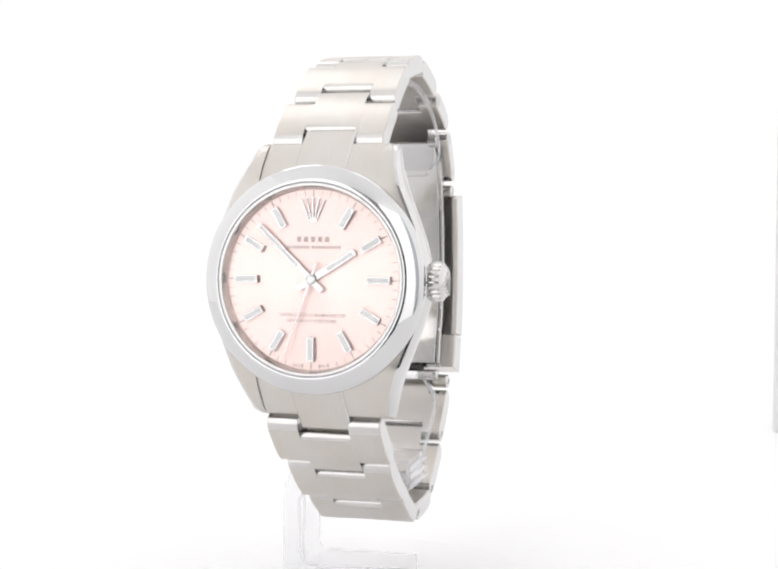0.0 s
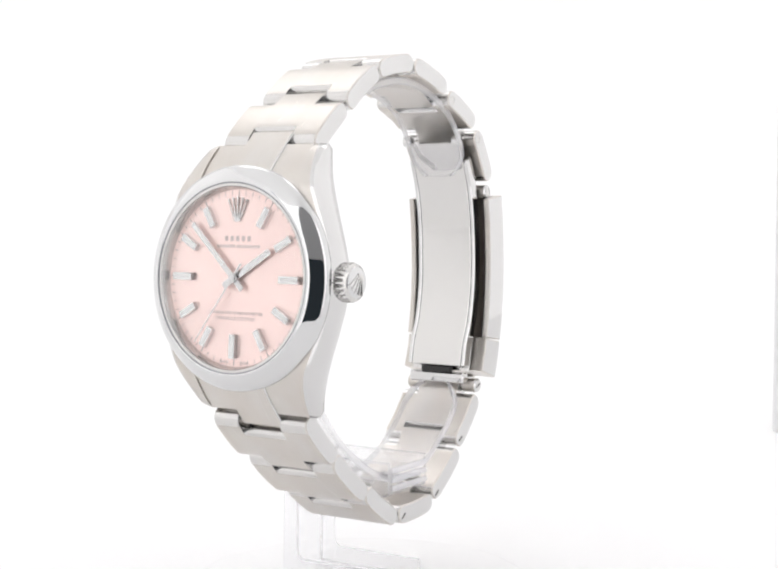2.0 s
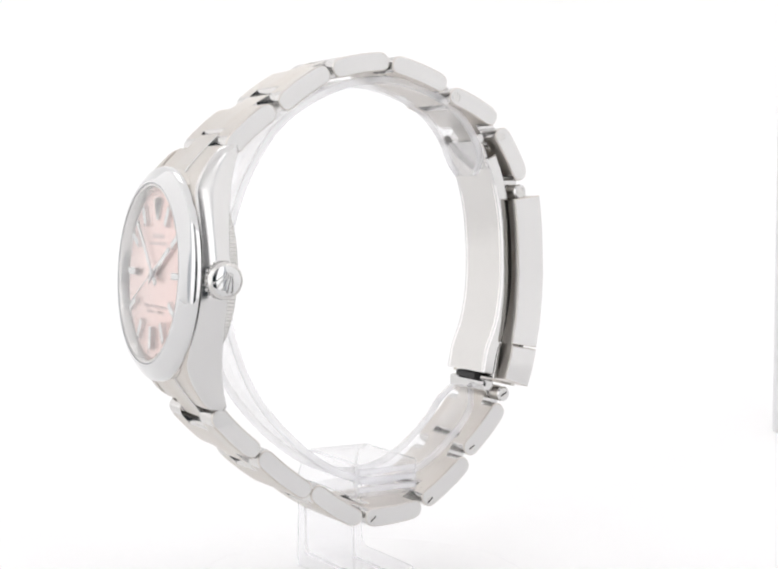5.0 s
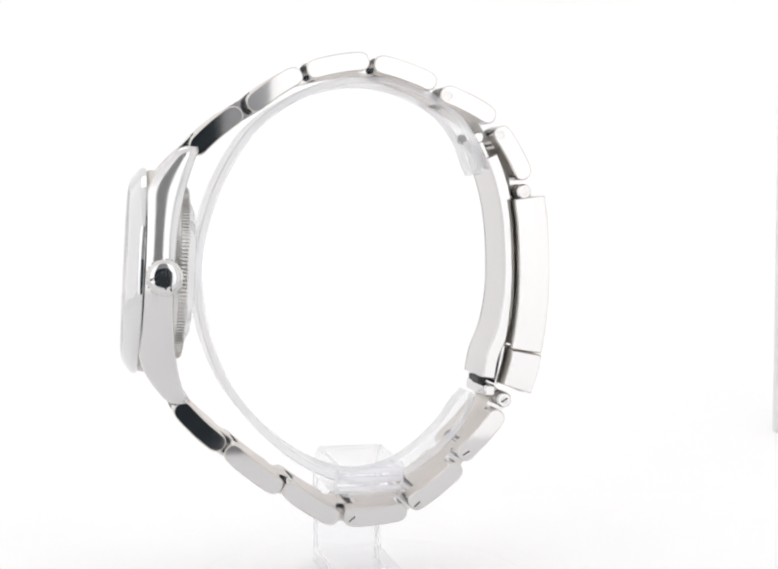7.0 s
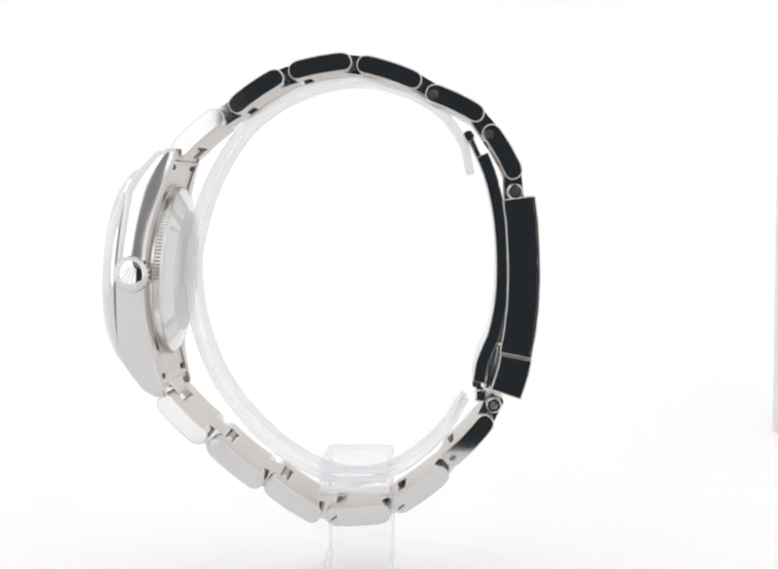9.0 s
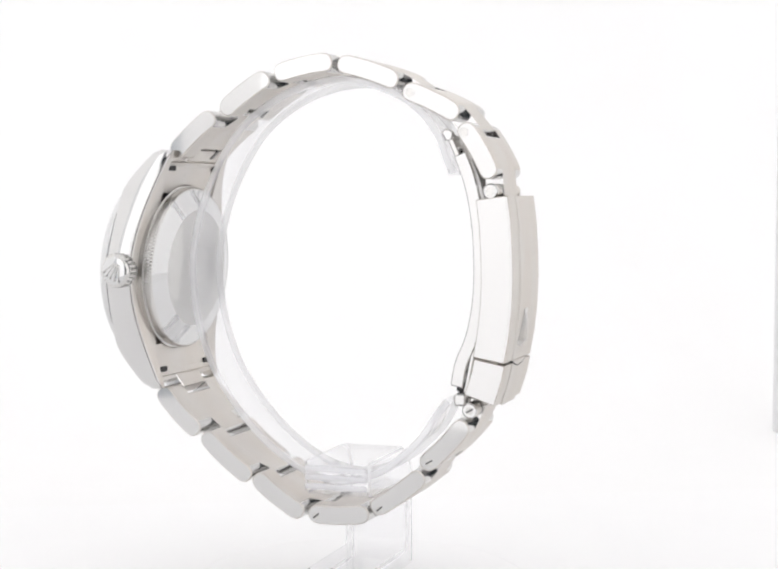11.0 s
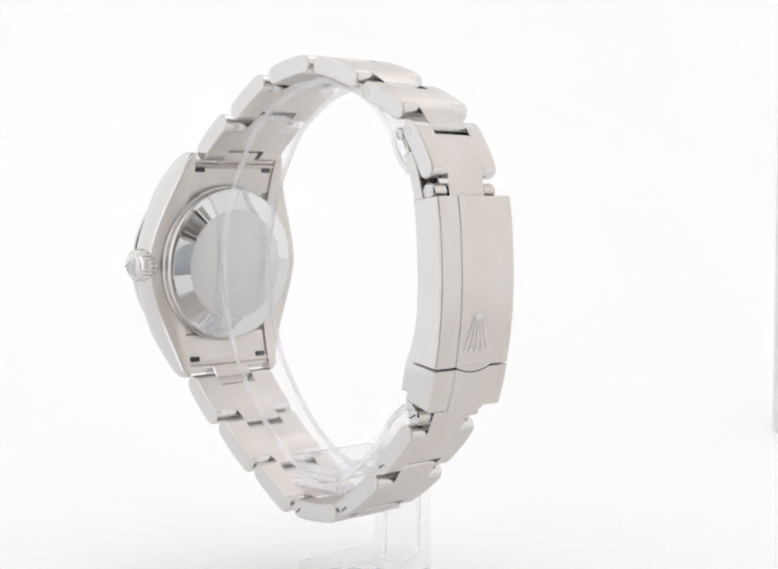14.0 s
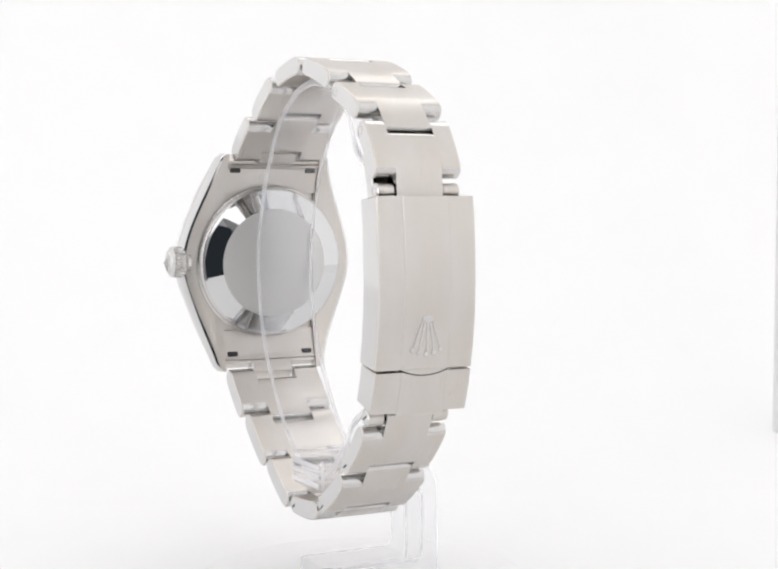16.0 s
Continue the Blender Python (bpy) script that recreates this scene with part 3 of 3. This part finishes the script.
def clasp():
    outer = [(26.3, -0.2), (26.8, -4.0), (27.05, -8.3), (27.15, -12.5), (27.0, -16.5), (26.55, -20.6), (25.9, -24.2)]
    path = [Vector(q) for q in outer]
    bm = bmesh.new()
    prism(bm, band(path, 0.0, 1.1), MIDX - 7.62, MIDX + 7.62, 0.14, 1, 0)
    cover = part("clasp_cover", bm, [BRUSHED, POLISHED], watch, "long curved brushed steel folding clasp cover")
    for x0, x1 in ((-7.62, -6.7), (6.7, 7.62)):
        bm = bmesh.new()
        prism(bm, band([Vector((q[0] - 0.3, q[1])) for q in outer], 0.0, 4.5), MIDX + x0 - 0.02, MIDX + x1 + 0.02, 0.14, 1, 0)
        part("clasp_side", bm, [BRUSHED, POLISHED], cover)
    bm = bmesh.new()
    prism(bm, band([Vector((q[0] + 0.12, q[1])) for q in outer], 0.0, 0.8), MIDX - 3.65, MIDX + 3.65, 0.1, 0, 0)
    arc = [(k * 0.365, 0.75 * (1 - (k / 10) ** 2)) for k in range(-10, 11)]
    relief(bm, [[(-3.65, 0.05)] + [(x, -0.02 - z) for x, z in arc] + [(3.65, 0.05)]], -0.8, 0.0, lambda x, y, z: (MIDX + x, 26.19 + y + 0.17 * z, -24.2 + z))
    part("raised_strip", bm, [BRUSHED, POLISHED], cover)
    # a dark sliver paints the shade in the gap before the lever
    bm = bmesh.new()
    relief(bm, [[(x, -z - 0.02) for x, z in arc] + [(x, -0.24 - z) for x, z in arc[::-1]]], -0.8, -0.02, lambda x, y, z: (MIDX + x, 26.175 + y + 0.17 * z, -24.2 + z))
    part("seam_shade", bm, DARK, cover, "", 0)

    def on_clasp(x, y, z):
        k = -19.2 + z
        for a, b in zip(outer, outer[1:]):
            if b[1] <= k <= a[1]:
                f = (k - a[1]) / (b[1] - a[1])
                return (MIDX - x, a[0] + (b[0] - a[0]) * f + 0.12 + y, k)
        return (MIDX - x, 26.35 + y, k)
    bm = bmesh.new()
    relief(bm, [[(x, -z) for x, z in p] for p in crown_outline(3.7, 5.2, 0.1)], -0.02, 0.13, on_clasp)
    part("crown_emblem", bm, SATIN, cover, "raised crown emblem", 20)
    low = [Vector(q) for q in ((25.95, -24.55), (25.55, -26.6), (24.95, -28.6), (24.35, -30.4))]
    bm = bmesh.new()
    prism(bm, band(low, 0.0, 4.7), MIDX - 7.52, MIDX + 7.52, 0.15, 1, 0)
    t = part("clasp_lever", bm, [BRUSHED, POLISHED], watch, "short brushed steel flip lever of the clasp")
    bm = bmesh.new()
    prism(bm, band([Vector((q.x + 0.14, q.y - (0.35 if i == 3 else 0))) for i, q in enumerate(low)], 0.0, 0.8), MIDX - 3.65, MIDX + 3.65, 0.1, 0, 0)
    part("raised_strip", bm, [BRUSHED, POLISHED], t)
    for y, z, x0, x1 in ((23.4, 0.4, 3.75, 6.5), (20.4, -31.4, 3.75, 6.5)):
        for sg in (-1, 1):
            bm = bmesh.new()
            a, b = sorted((sg * x0, sg * x1))
            circle = [(y + 1.15 * math.cos(k * math.pi / 12), z + 1.15 * math.sin(k * math.pi / 12)) for k in range(24)]
            prism(bm, circle, MIDX + a, MIDX + b, 0.2, 1, 1)
            part("hinge_knuckle", bm, [BRUSHED, POLISHED], watch)
    blade = catmull([(16.7, 8.4), (18.0, 5.6), (19.4, 2.0), (20.5, -3.0), (21.0, -9.0), (20.9, -15.0), (19.9, -20.5), (18.3, -24.5), (17.6, -28.0)], 4)
    bm = bmesh.new()
    prism(bm, band(blade, 0.4, 0.4), MIDX - 4.4, MIDX + 4.9, 0.15, 1, 1)
    fb = part("fold_blade", bm, [PRESSED, PRESSED], watch, "polished steel inner blade of the folding clasp")
    for x0, x1 in ((-5.1, -4.42), (4.92, 5.6)):
        bm = bmesh.new()
        prism(bm, band(blade[4:], 1.5, 0.4), MIDX + x0, MIDX + x1, 0.15, 1, 1)
        part("blade_flange", bm, [POLISHED, POLISHED], fb)
    bm = bmesh.new()
    box(bm, (MIDX - 5.0, 17.6, -31.0), (MIDX + 5.2, 19.4, -29.2), 0.25)
    part("hinge_bar", bm, [POLISHED, POLISHED], watch)
    # a dark block paints the shade of the open slot at the hinge
    bm = bmesh.new()
    box(bm, (MIDX - 2.6, 17.3, -29.2), (MIDX + 2.8, 18.6, -28.2), 0.15)
    part("hinge_slot_shade", bm, [DARK, DARK], fb)
    inner = catmull([(21.6, -0.8), (22.0, -6.0), (22.1, -12.0), (21.6, -18.0), (20.6, -23.0), (19.4, -29.0)], 4)
    bm = bmesh.new()
    prism(bm, band(inner, 0.3, 0.3), MIDX - 5.4, MIDX + 5.4, 0.12, 1, 1)
    part("fold_blade", bm, [SATIN, POLISHED], watch)
    for x0, x1 in ((-5.3, -3.9), (3.9, 5.3)):
        bm = bmesh.new()
        circle = [(16.5 + 0.85 * math.cos(k * math.pi / 10), 8.6 + 0.85 * math.sin(k * math.pi / 10)) for k in range(20)]
        prism(bm, circle, MIDX + x0, MIDX + x1, 0.15, 1, 1)
        part("blade_pin", bm, [POLISHED, POLISHED], watch)


case_body()
bezel()
dial()
hands_of_time()
SECOND = second_hand()
winding_crown()
case_back()
end_links()
bracelet(UPPER, 1, (23.55, -0.6))
bracelet(LOWER, -1, (20.8, -30.7))
clasp()
for y, z, w, deg in ((11.3, 14.7, 6.74, None), (19.5, 8.9, 6.71, None), (-3.5, -48.5, 7.04, 40), (6.6, -46.75, 6.87, 40), (14.3, -39.3, 6.69, 30), (20.4, -31.4, 6.5, 30), (23.4, 0.4, 6.5, None)):
    screw(y, z, MIDX + w, deg, 0.62)
STAND = display_stand()
TABLE = turntable()


def motions():
    seconds = [k * 2.0 for k in range(9)]
    for thing, z in ((watch, AXLE_Z), (STAND, AXLE_Z), (TABLE, 0.0)):
        walk(thing, [(t, pose(0, 0, z, 0, 0, a)) for t, a in TURN])
    at = pose(CASE_MID[0] * 0.001, CASE_MID[1] * 0.001, CASE_MID[2] * 0.001, CASE_LEAN, 0, CASE_YAW)
    walk(SECOND, [(t, at @ pose(0, 0.0003, 0, 0, 199 + 8.4 * t, 0)) for t in seconds])


motions()
